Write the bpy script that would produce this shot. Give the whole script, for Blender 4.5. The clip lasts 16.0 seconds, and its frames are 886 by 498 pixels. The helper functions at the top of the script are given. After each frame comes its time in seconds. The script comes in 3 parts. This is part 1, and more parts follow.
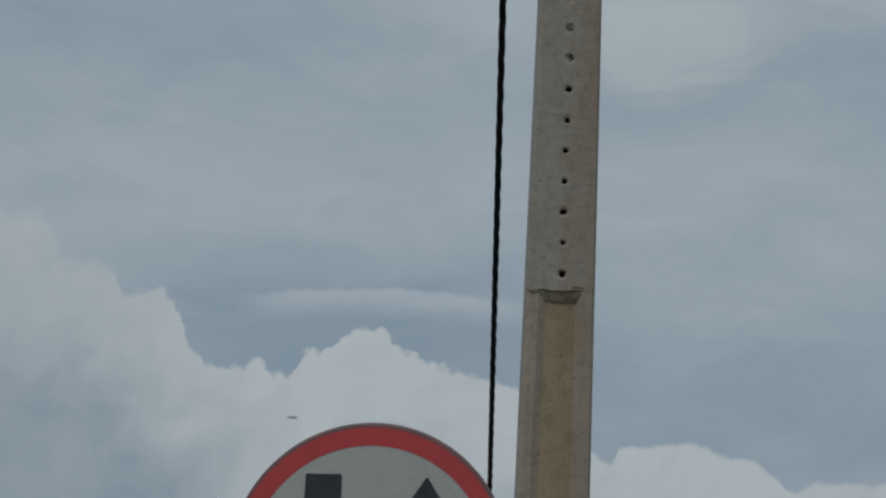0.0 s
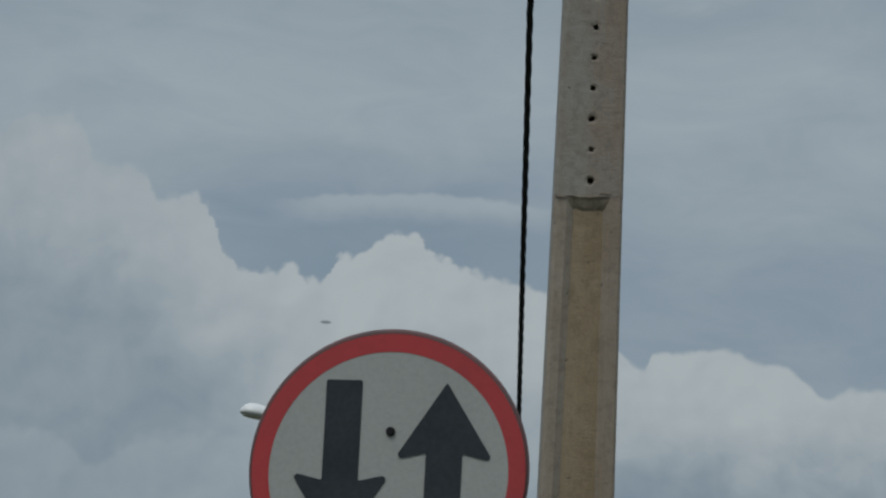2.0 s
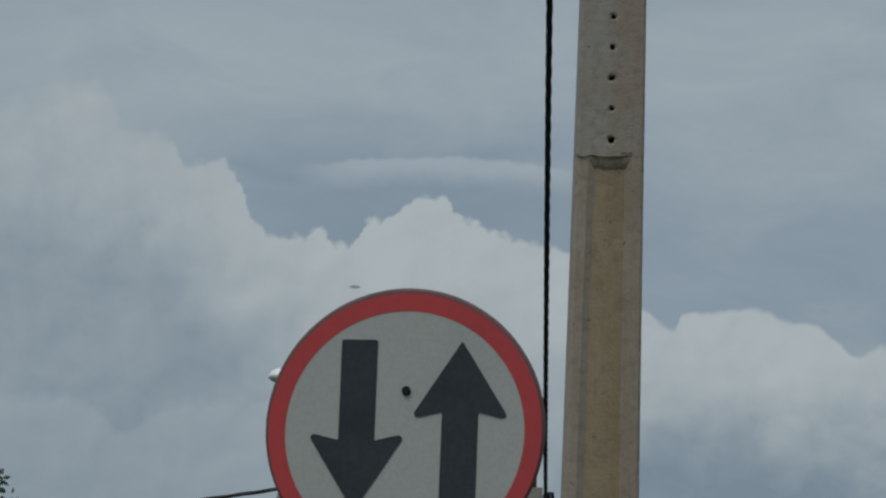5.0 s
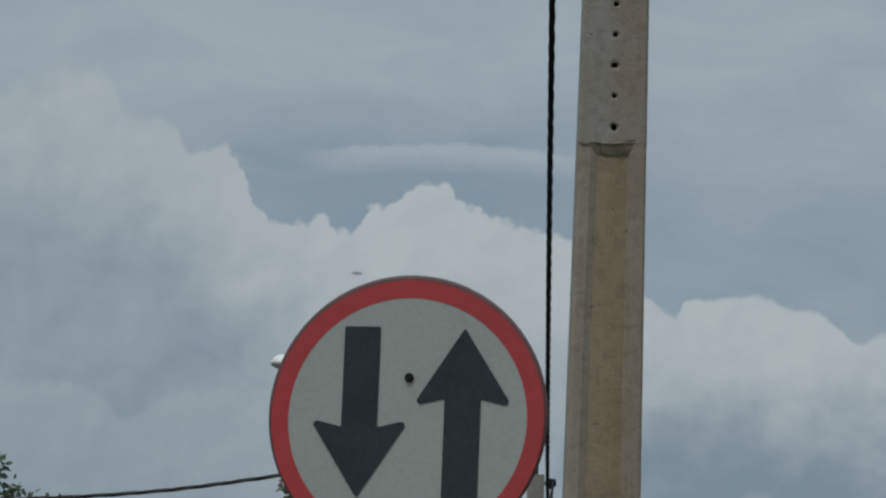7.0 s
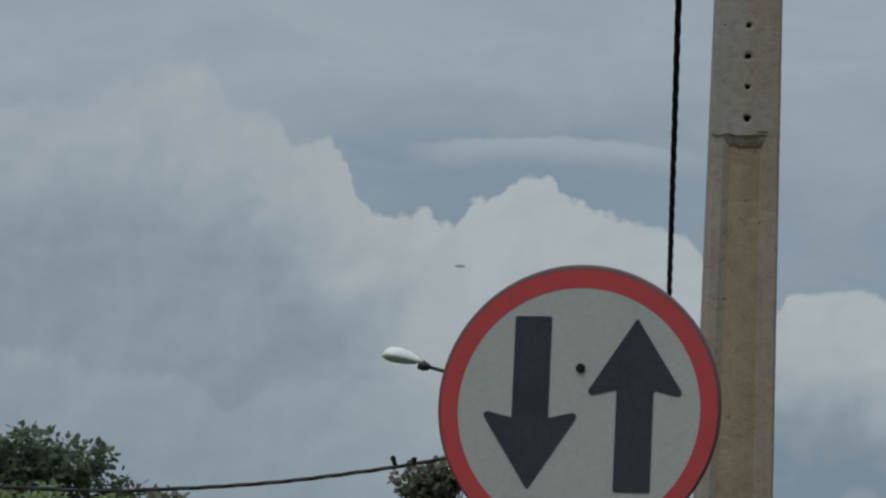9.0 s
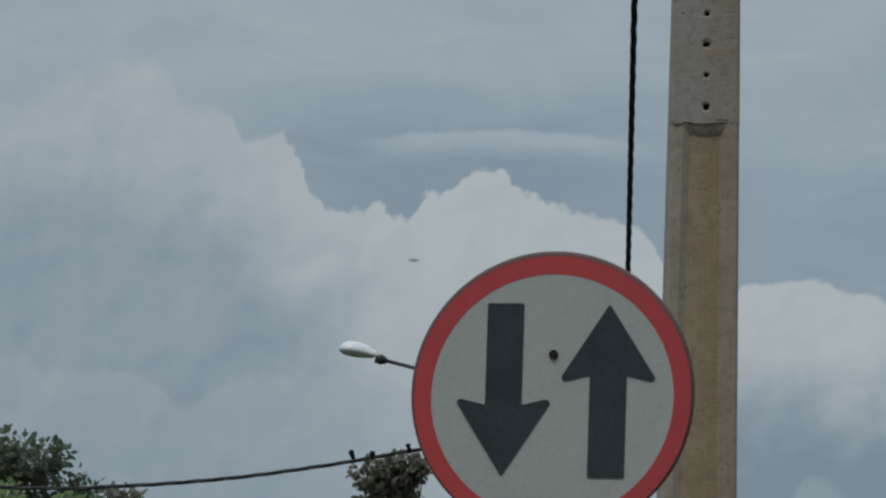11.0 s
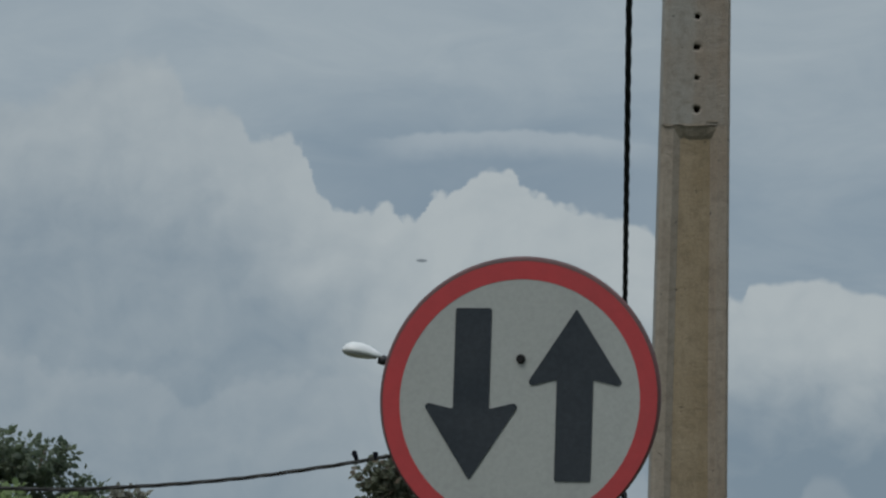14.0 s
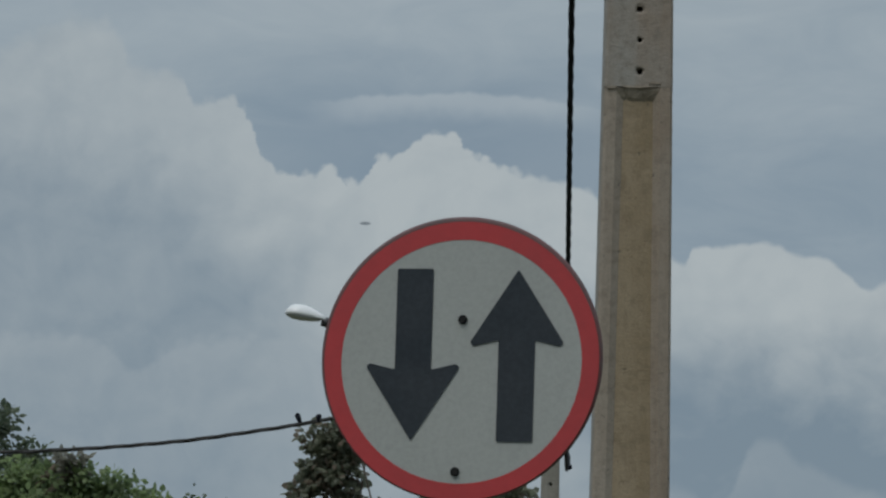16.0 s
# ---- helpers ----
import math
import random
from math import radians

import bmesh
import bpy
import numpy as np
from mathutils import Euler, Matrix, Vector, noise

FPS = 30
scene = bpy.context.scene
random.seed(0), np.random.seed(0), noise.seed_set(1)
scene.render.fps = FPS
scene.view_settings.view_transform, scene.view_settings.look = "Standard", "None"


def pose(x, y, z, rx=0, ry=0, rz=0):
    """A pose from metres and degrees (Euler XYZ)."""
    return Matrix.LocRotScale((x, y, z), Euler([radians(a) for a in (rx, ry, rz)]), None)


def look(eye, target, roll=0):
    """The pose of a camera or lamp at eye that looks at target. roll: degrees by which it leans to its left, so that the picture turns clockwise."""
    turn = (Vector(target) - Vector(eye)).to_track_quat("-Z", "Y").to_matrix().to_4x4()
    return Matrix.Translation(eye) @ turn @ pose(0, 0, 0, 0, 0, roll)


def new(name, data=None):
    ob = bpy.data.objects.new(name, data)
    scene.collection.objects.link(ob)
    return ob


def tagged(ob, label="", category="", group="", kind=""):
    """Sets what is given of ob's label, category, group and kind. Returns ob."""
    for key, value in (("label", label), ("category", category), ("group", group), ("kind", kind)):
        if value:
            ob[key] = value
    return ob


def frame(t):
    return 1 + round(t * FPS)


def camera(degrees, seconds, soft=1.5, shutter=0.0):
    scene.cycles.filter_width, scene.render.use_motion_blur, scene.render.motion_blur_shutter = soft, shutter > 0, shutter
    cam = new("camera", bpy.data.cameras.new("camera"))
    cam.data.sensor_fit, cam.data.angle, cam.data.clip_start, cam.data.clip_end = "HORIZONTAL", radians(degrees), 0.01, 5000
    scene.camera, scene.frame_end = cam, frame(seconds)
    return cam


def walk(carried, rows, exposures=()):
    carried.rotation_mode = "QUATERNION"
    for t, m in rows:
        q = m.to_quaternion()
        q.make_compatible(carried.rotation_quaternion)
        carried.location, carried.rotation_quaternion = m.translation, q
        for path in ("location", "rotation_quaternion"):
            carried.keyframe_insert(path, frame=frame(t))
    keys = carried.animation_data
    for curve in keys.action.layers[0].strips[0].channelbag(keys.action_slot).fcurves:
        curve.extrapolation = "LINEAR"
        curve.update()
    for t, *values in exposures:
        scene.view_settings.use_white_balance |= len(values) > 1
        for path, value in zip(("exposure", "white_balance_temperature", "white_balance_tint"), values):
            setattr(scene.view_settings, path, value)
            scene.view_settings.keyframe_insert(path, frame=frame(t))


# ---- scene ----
# ---- camera and its walk ----
cam = camera(11.4, 16.0, soft=2.4)
PATH = [
    (0, (0.0001, 0.5959, 1.6793), (0.1460, 10.4288, 3.4938), 2.32),
    (0.5, (0.0122, 0.5629, 1.6746), (0.0766, 10.4090, 3.4210), 2.22),
    (1, (0.0116, 0.5747, 1.6779), (0.0446, 10.4233, 3.4108), 2.47),
    (1.5, (0.0122, 0.5556, 1.6774), (0.0627, 10.4171, 3.3350), 2.61),
    (2, (0.0161, 0.5609, 1.6771), (0.0960, 10.4315, 3.2782), 2.58),
    (2.5, (0.0174, 0.5554, 1.6772), (0.0571, 10.4236, 3.2946), 2.69),
    (3, (0.0199, 0.5795, 1.6764), (0.0401, 10.4537, 3.2572), 2.51),
    (3.5, (0.0181, 0.5796, 1.6765), (0.0567, 10.4601, 3.2173), 2.52),
    (4, (0.0233, 0.6018, 1.6766), (0.0597, 10.4832, 3.2114), 2.19),
    (6.3, (0.0425, 0.4982, 1.6639), (0.0589, 10.3901, 3.1299), 1.74),
    (6.5, (0.0298, 0.5235, 1.6718), (0.0450, 10.4164, 3.1316), 2.22),
    (7, (0.0348, 0.5467, 1.6702), (0.0501, 10.4355, 3.1573), 1.93),
    (7.5, (0.0298, 0.5599, 1.6718), (0.0636, 10.4436, 3.1924), 2.17),
    (8, (0.0084, 0.5630, 1.6713), (-0.1468, 10.4387, 3.2351), 2.33),
    (8.5, (-0.0235, 0.6064, 1.6707), (-0.2483, 10.4907, 3.1706), 2.38),
    (8.7, (-0.0371, 0.6096, 1.6717), (-0.2606, 10.4982, 3.1430), 2.38),
    (10.8, (-0.1011, 0.6370, 1.6623), (-0.2051, 10.5305, 3.1143), 1.30),
    (11, (-0.0785, 0.6149, 1.6630), (-0.1896, 10.5082, 3.1162), 1.55),
    (11.5, (-0.0119, 0.6094, 1.6638), (-0.0737, 10.5073, 3.0876), 1.48),
    (12, (0.0132, 0.5564, 1.6575), (0.0042, 10.4641, 3.0130), 1.72),
    (12.5, (-0.0243, 0.5791, 1.6650), (-0.0369, 10.4775, 3.0869), 1.81),
    (13, (-0.0322, 0.5701, 1.6638), (-0.1514, 10.4406, 3.2638), 1.93),
    (13.5, (-0.0275, 0.5818, 1.6631), (-0.1734, 10.4630, 3.1932), 1.75),
    (14, (-0.0258, 0.5734, 1.6648), (-0.1547, 10.4664, 3.1182), 1.52),
    (14.5, (-0.0221, 0.5793, 1.6615), (-0.0989, 10.4699, 3.1348), 1.25),
    (15, (-0.0205, 0.5704, 1.6626), (-0.0764, 10.4635, 3.1201), 1.33),
    (15.5, (-0.0232, 0.5619, 1.6617), (-0.0582, 10.4602, 3.0834), 1.44),
    (16, (-0.0236, 0.5759, 1.6623), (-0.0233, 10.4811, 3.0359), 1.43),
]
EXPOSURES = [(0, -0.05), (3.0, -0.07), (4.0, -0.04), (6.5, -0.03), (7.0, 0.02), (7.5, 0.0), (8.0, -0.06), (8.5, -0.03), (11.0, 0.0), (11.5, -0.01), (12.0, 0.06), (12.5, 0.03), (13.0, -0.05), (13.5, -0.04), (14.0, 0.01), (14.5, 0.02), (15.0, 0.0), (16.0, 0.0)]
walk(cam, [(t, look(eye, target, roll)) for t, eye, target, roll in PATH], EXPOSURES)

# ---- sun and sky ----
SUN_UP, SUN_TURN = radians(58), radians(215)
sun = bpy.data.lights.new("sun", "SUN")
sun.energy, sun.angle, sun.color = 1.15, radians(30), (1.0, 0.96, 0.9)
sun_lamp = new("sun", sun)
sun_dir = Vector((math.sin(SUN_TURN) * math.cos(SUN_UP), math.cos(SUN_TURN) * math.cos(SUN_UP), math.sin(SUN_UP)))
sun_lamp.matrix_world = look(sun_dir * 50, (0, 0, 0))

world = bpy.data.worlds.new("sky")
scene.world = world
world.use_nodes = True


class Nodes:
    """Short calls for a node tree: each returns the socket that comes out."""

    def __init__(self, tree):
        self.t = tree

    def put(self, kind):
        return self.t.nodes.new(kind)

    def wire(self, value, socket):
        if isinstance(value, bpy.types.NodeSocket):
            self.t.links.new(value, socket)
        else:
            socket.default_value = value

    def math(self, op, a, b=0.0, clamp=False):
        n = self.put("ShaderNodeMath")
        n.operation, n.use_clamp = op, clamp
        self.wire(a, n.inputs[0])
        self.wire(b, n.inputs[1])
        return n.outputs[0]

    def span(self, x, a, b, c=0.0, d=1.0, kind="SMOOTHSTEP"):
        n = self.put("ShaderNodeMapRange")
        n.interpolation_type = kind
        for value, socket in zip((x, a, b, c, d), n.inputs):
            self.wire(value, socket)
        return n.outputs[0]

    def vec(self, x, y, z=0.0):
        n = self.put("ShaderNodeCombineXYZ")
        for value, socket in zip((x, y, z), n.inputs):
            self.wire(value, socket)
        return n.outputs[0]

    def noise(self, p, scale, detail=4.0, rough=0.55, warp=0.0):
        n = self.put("ShaderNodeTexNoise")
        self.wire(p, n.inputs["Vector"])
        for k, v in (("Scale", scale), ("Detail", detail), ("Roughness", rough), ("Distortion", warp)):
            n.inputs[k].default_value = v
        return n.outputs["Fac"]

    def mix(self, f, a, b, blend="MIX"):
        n = self.put("ShaderNodeMix")
        n.data_type, n.blend_type = "RGBA", blend
        self.wire(f, n.inputs[0])
        self.wire(a, n.inputs[6])
        self.wire(b, n.inputs[7])
        return n.outputs[2]

    def curve(self, x, points):
        n = self.put("ShaderNodeFloatCurve")
        c = n.mapping.curves[0]
        c.points[0].location, c.points[1].location = points[0], points[-1]
        for p in points[1:-1]:
            c.points.new(*p)
        for p in c.points:
            p.handle_type = "AUTO_CLAMPED"
        n.mapping.update()
        self.wire(x, n.inputs["Value"])
        return n.outputs[0]


def srgb(r, g, b, k=1.0):
    return (*(k * (c / 255 / 12.92 if c < 10.3 else ((c / 255 + 0.055) / 1.055) ** 2.4) for c in (r, g, b)), 1)


def bank(g, az, rough_el, points, low, high):
    """Depth under the top of a cloud bank, in radians; negative above it. Points in thousandths of a radian, laid out in three stretches."""
    top = None
    for a, b in ((-112, -40), (-40, 32), (32, 108)):
        ends = [(x, float(np.interp(x, [p[0] for p in points], [p[1] for p in points]))) for x in (a, b)]
        some = [ends[0]] + [p for p in points if a + 0.3 < p[0] < b - 0.3] + [ends[1]]
        h = g.curve(g.span(az, a / 1000, b / 1000, kind="LINEAR"), [((x - a) / (b - a), (e - low) / (high - low)) for x, e in some])
        if top is None:
            top = h
        else:
            past = g.math("GREATER_THAN", az, a / 1000)
            top = g.math("ADD", g.math("MULTIPLY", past, h), g.math("MULTIPLY", g.math("SUBTRACT", 1.0, past), top))
    return g.math("SUBTRACT", g.span(top, 0, 1, low / 1000, high / 1000, "LINEAR"), rough_el)


CUMULUS = [(-110.2, 176.4), (-96.3, 183.3), (-84.9, 187.5), (-76.5, 186), (-70.9, 177.7), (-61.1, 176), (-56.4, 169.6), (-52, 171.2), (-48.5, 170.4), (-45.5, 167),
           (-41, 157.4), (-37.7, 154.3), (-29.9, 154.3), (-26.8, 155.9), (-24.2, 154.9), (-22.2, 153.2), (-18.2, 153.4), (-15.9, 158.1), (-10.2, 159.4),
           (-6.4, 162.5), (-1.3, 164.8), (2.3, 163.7), (5.3, 160), (11.8, 157.6), (22.2, 154.6), (34, 151.2), (40, 142.8), (48.4, 140), (54.6, 136.3),
           (57.4, 140), (65.1, 139.8), (72.7, 141), (80.4, 138.5), (86.8, 137.5), (92, 134.1), (96.5, 131), (102, 133)]
LOW_BANK = [(-108, 121.4), (-100, 116.5), (-87.6, 117), (-77, 116), (-68, 109.3), (-63, 113.9), (-50, 117.8), (-31, 118.6), (-22, 116.8), (10, 108), (40, 93),
            (50, 87.5), (57, 85.5), (62, 82), (66.5, 86.5), (68.6, 91.5), (70.4, 95), (72.4, 97.2), (74.8, 98), (77.2, 97), (79.2, 94.6), (81.6, 92.4), (85, 91.8), (89, 89.4), (95, 87), (103, 86)]
# the same banks without their knobs, to shade their bodies by depth
BODY = [(-110, 178), (-85, 186), (-62, 175), (-40, 158), (-20, 157), (5, 161), (35, 149), (60, 140), (82, 138), (102, 134)]
LOW_BODY = [(-108, 119), (-80, 115), (-60, 114), (-31, 117), (10, 108), (40, 95), (62, 88), (76, 95), (90, 91), (103, 88)]

g = Nodes(world.node_tree)
g.t.nodes.clear()
sky = g.put("ShaderNodeTexSky")
sky.sky_type, sky.sun_disc, sky.sun_elevation, sky.sun_rotation = "NISHITA", False, SUN_UP, SUN_TURN
way = g.put("ShaderNodeTexCoord").outputs["Generated"]
xyz = g.put("ShaderNodeSeparateXYZ")
g.wire(way, xyz.inputs[0])
az = g.math("ARCTAN2", xyz.outputs[0], xyz.outputs[1])
el = g.math("ARCSINE", xyz.outputs[2])
flat = g.vec(az, el)
# ragged outlines: round lobes of two sizes and fine curls push the angles about
def lobes(p, scale):
    n = g.put("ShaderNodeTexVoronoi")
    n.feature = "SMOOTH_F1"
    g.wire(p, n.inputs["Vector"])
    n.inputs["Scale"].default_value, n.inputs["Smoothness"].default_value = scale, 0.15
    return g.math("SUBTRACT", 0.45, n.outputs["Distance"])


curl = g.math("SUBTRACT", g.noise(flat, 420, 4, 0.6), 0.5)
curl_b = g.math("SUBTRACT", g.noise(g.vec(el, az, 3.0), 420, 4, 0.6), 0.5)
calm = g.span(az, 0.0, 0.045, 1.0, 0.35)
billow = g.math("ADD", g.math("MULTIPLY", lobes(flat, 150), 0.0016), g.math("MULTIPLY", g.math("MULTIPLY", lobes(flat, 330), 0.0024), calm))
push = g.math("SUBTRACT", g.math("MULTIPLY", g.math("MULTIPLY", curl, 0.0018), calm), billow)
push_b = g.math("MULTIPLY", g.math("MULTIPLY", curl_b, 0.003), calm)
el_r, az_r = g.math("ADD", el, push), g.math("ADD", az, push_b)
deep = bank(g, az_r, el_r, CUMULUS, 120, 200)
deep_low = bank(g, az_r, el_r, LOW_BANK, 70, 140)
# bodies bulge sideways and up in large soft lumps
lump = g.math("SUBTRACT", g.noise(g.vec(az, el, 7.0), 34, 3, 0.5), 0.5)
lump_b = g.math("SUBTRACT", g.noise(g.vec(az, el, 11.0), 34, 3, 0.5), 0.5)
az_s, el_s = g.math("ADD", az, g.math("MULTIPLY", lump, 0.05)), g.math("ADD", el, g.math("MULTIPLY", lump_b, 0.03))
body = bank(g, az_s, el_s, BODY, 120, 200)
body_low = bank(g, az_s, el_s, LOW_BODY, 70, 140)
# high layer of streaks
streak = g.noise(g.vec(g.math("MULTIPLY", az, 9), g.math("MULTIPLY", el, 34)), 1.0, 5, 0.5, 0.6)
wisp = g.noise(g.vec(g.math("MULTIPLY", az, 28), g.math("MULTIPLY", el, 70)), 1.0, 6, 0.6, 0.8)
band = g.curve(g.span(g.math("ADD", el, g.math("MULTIPLY", g.math("SUBTRACT", streak, 0.5), 0.035)), 0.05, 0.3, kind="LINEAR"),
               [(0, 0.45), (0.2, 0.3), (0.4, 0.14), (0.5, 0.3), (0.58, 0.6), (0.64, 0.5), (0.7, 0.3), (0.78, 0.62), (0.88, 0.5), (1, 0.6)])
high = g.math("ADD", g.math("MULTIPLY", band, 0.75), g.math("MULTIPLY", g.math("SUBTRACT", g.math("ADD", streak, wisp), 0.85), 0.7), True)
veil = g.mix(high, srgb(125, 141, 154), srgb(162, 172, 177))
# thin lens-shaped cloud over the bank: a crisp arched top, fading below and to its ends
lx = g.math("DIVIDE", g.math("SUBTRACT", az_r, 0.002), 0.033)
lx2 = g.math("MULTIPLY", lx, lx)
arch = g.math("SUBTRACT", g.math("SUBTRACT", 0.1732, g.math("MULTIPLY", lx2, 0.003)), g.math("ADD", el, g.math("MULTIPLY", push, 0.35)))
lens = g.math("MULTIPLY", g.span(arch, -0.0004, 0.0009), g.span(g.math("ADD", arch, g.math("MULTIPLY", g.math("SUBTRACT", wisp, 0.5), 0.006)), 0.0075, 0.0015))
lens = g.math("MULTIPLY", lens, g.span(lx2, 1.25, 0.2))
gloom = g.math("MULTIPLY", g.span(arch, -0.004, 0.008), g.span(lx2, 3.2, 0.4))
veil = g.mix(g.math("MULTIPLY", gloom, 0.45), veil, srgb(121, 137, 151))
veil = g.mix(g.math("MULTIPLY", lens, 0.5), veil, srgb(166, 175, 180))
# the cumulus bank: bright along its rim, greyer with depth, with soft rounded billows
broad = g.noise(g.vec(az, el, 5.0), 26, 4, 0.5, 0.4)
billows = g.noise(g.vec(az, g.math("MULTIPLY", el, 1.25), 2.0), 85, 5, 0.55, 0.6)
folds = g.math("SUBTRACT", g.noise(flat, 62, 5, 0.55, 0.35), g.noise(g.vec(g.math("ADD", az, 0.0025), g.math("SUBTRACT", el, 0.003)), 62, 5, 0.55, 0.35))
across = g.span(az_s, -0.112, 0.108, kind="LINEAR")
side = g.curve(across, [(0, 0.7), (0.12, 0.78), (0.26, 0.8), (0.36, 0.86), (0.48, 1), (0.6, 1), (0.72, 0.97), (0.86, 0.97), (1, 0.88)])
loss = g.curve(across, [(0, 0.5), (0.14, 0.54), (0.26, 0.54), (0.34, 0.44), (0.42, 0.26), (0.5, 0.24), (0.62, 0.4), (0.74, 0.9), (0.88, 1.0), (1, 1.0)])
sink = g.math("ADD", g.math("ADD", body, g.math("MULTIPLY", g.math("SUBTRACT", broad, 0.5), 0.02)), g.math("MULTIPLY", g.math("SUBTRACT", billows, 0.5), 0.016))
shade = g.math("SUBTRACT", side, g.math("MULTIPLY", g.span(sink, 0.006, 0.042), loss))
shade = g.math("ADD", shade, g.math("MULTIPLY", g.math("SUBTRACT", broad, 0.5), 0.4))
shade = g.math("ADD", shade, g.math("MULTIPLY", folds, 0.5), True)
heap = g.mix(shade, srgb(115, 131, 144), srgb(166, 174, 177))
softness = g.span(az, -0.085, -0.04, 0.0042, 0.0011)
cover = g.span(deep, g.math("MULTIPLY", softness, -0.5), softness)
# a torn bright patch high up
px = g.math("DIVIDE", g.math("SUBTRACT", az, 0.064), 0.026)
py = g.math("DIVIDE", g.math("SUBTRACT", el, 0.231), 0.012)
torn = g.math("ADD", g.math("ADD", g.math("MULTIPLY", px, px), g.math("MULTIPLY", py, py)), g.math("MULTIPLY", g.math("SUBTRACT", wisp, 0.5), 4.0))
veil = g.mix(g.span(torn, 1.4, 0.0, 0, 0.55), veil, srgb(170, 178, 180))
colour = g.mix(cover, veil, heap)
# the low bank in front: puffs with paler tops, sinking into grey
low_sink = g.math("ADD", body_low, g.math("MULTIPLY", g.math("SUBTRACT", billows, 0.5), 0.016))
low_shade = g.math("ADD", g.span(low_sink, -0.004, 0.03, 0.6, 0.16), g.math("ADD", g.math("MULTIPLY", folds, 0.5), g.math("MULTIPLY", g.math("SUBTRACT", broad, 0.5), 0.4)), True)
low_heap = g.mix(low_shade, srgb(122, 137, 149), srgb(160, 168, 172))
colour = g.mix(g.math("MULTIPLY", g.span(deep_low, -0.0006, 0.003), g.span(az, 0.02, 0.06, 0.58, 0.42)), colour, low_heap)
# one small dark unidentified far-off object, drawn as a smudge in the sky colour before the bank
sx = g.math("DIVIDE", g.math("ADD", az, 0.0178), 0.0014)
sy = g.math("DIVIDE", g.math("SUBTRACT", el, 0.1431), 0.00042)
far_speck = g.math("ADD", g.math("MULTIPLY", sx, sx), g.math("MULTIPLY", sy, sy))
colour = g.mix(g.span(far_speck, 1.3, 0.2, 0, 0.75), colour, srgb(80, 88, 94))
# brighter towards the zenith, as under any overcast sky
lift = g.span(el, 0.3, 1.3, 1.0, 2.6)
colour = g.mix(1.0, colour, g.vec(lift, lift, lift), "MULTIPLY")
colour = g.mix(0.004, colour, sky.outputs[0], "ADD")
back = g.put("ShaderNodeBackground")
g.wire(colour, back.inputs["Color"])
back.inputs["Strength"].default_value = 1.0
g.wire(back.outputs[0], g.put("ShaderNodeOutputWorld").inputs["Surface"])


# ---- materials ----
def surface(name, base, rough=0.6, metal=0.0):
    m = bpy.data.materials.new(name)
    m.use_nodes = True
    k = Nodes(m.node_tree)
    p = m.node_tree.nodes["Principled BSDF"]
    p.inputs["Base Color"].default_value = (*base, 1)
    p.inputs["Roughness"].default_value, p.inputs["Metallic"].default_value = rough, metal
    return m, k, p


def weathered(name, base, other, scale, rough=0.7, metal=0.0, bump=0.2, grain=60.0, spots=0.5, stretch=(1, 1, 1)):
    """A surface that varies at two scales between two colours, with fine relief."""
    m, k, p = surface(name, base, rough, metal)
    at = k.put("ShaderNodeTexCoord").outputs["Object"]
    s = k.put("ShaderNodeMapping")
    k.wire(at, s.inputs["Vector"])
    s.inputs["Scale"].default_value = stretch
    big, fine = k.noise(s.outputs[0], scale, 5, 0.6, 0.4), k.noise(at, grain, 4, 0.65)
    f = k.math("ADD", k.span(big, 0.35, 0.68, 0, spots), k.span(fine, 0.3, 0.75, 0, 1 - spots), True)
    k.wire(k.mix(f, (*base, 1), (*other, 1)), p.inputs["Base Color"])
    k.wire(k.span(big, 0.3, 0.7, rough - 0.08, min(1, rough + 0.12)), p.inputs["Roughness"])
    b = k.put("ShaderNodeBump")
    b.inputs["Strength"].default_value, b.inputs["Distance"].default_value = bump, 0.01
    k.wire(k.math("ADD", fine, k.math("MULTIPLY", big, 0.6)), b.inputs["Height"])
    k.wire(b.outputs[0], p.inputs["Normal"])
    return m


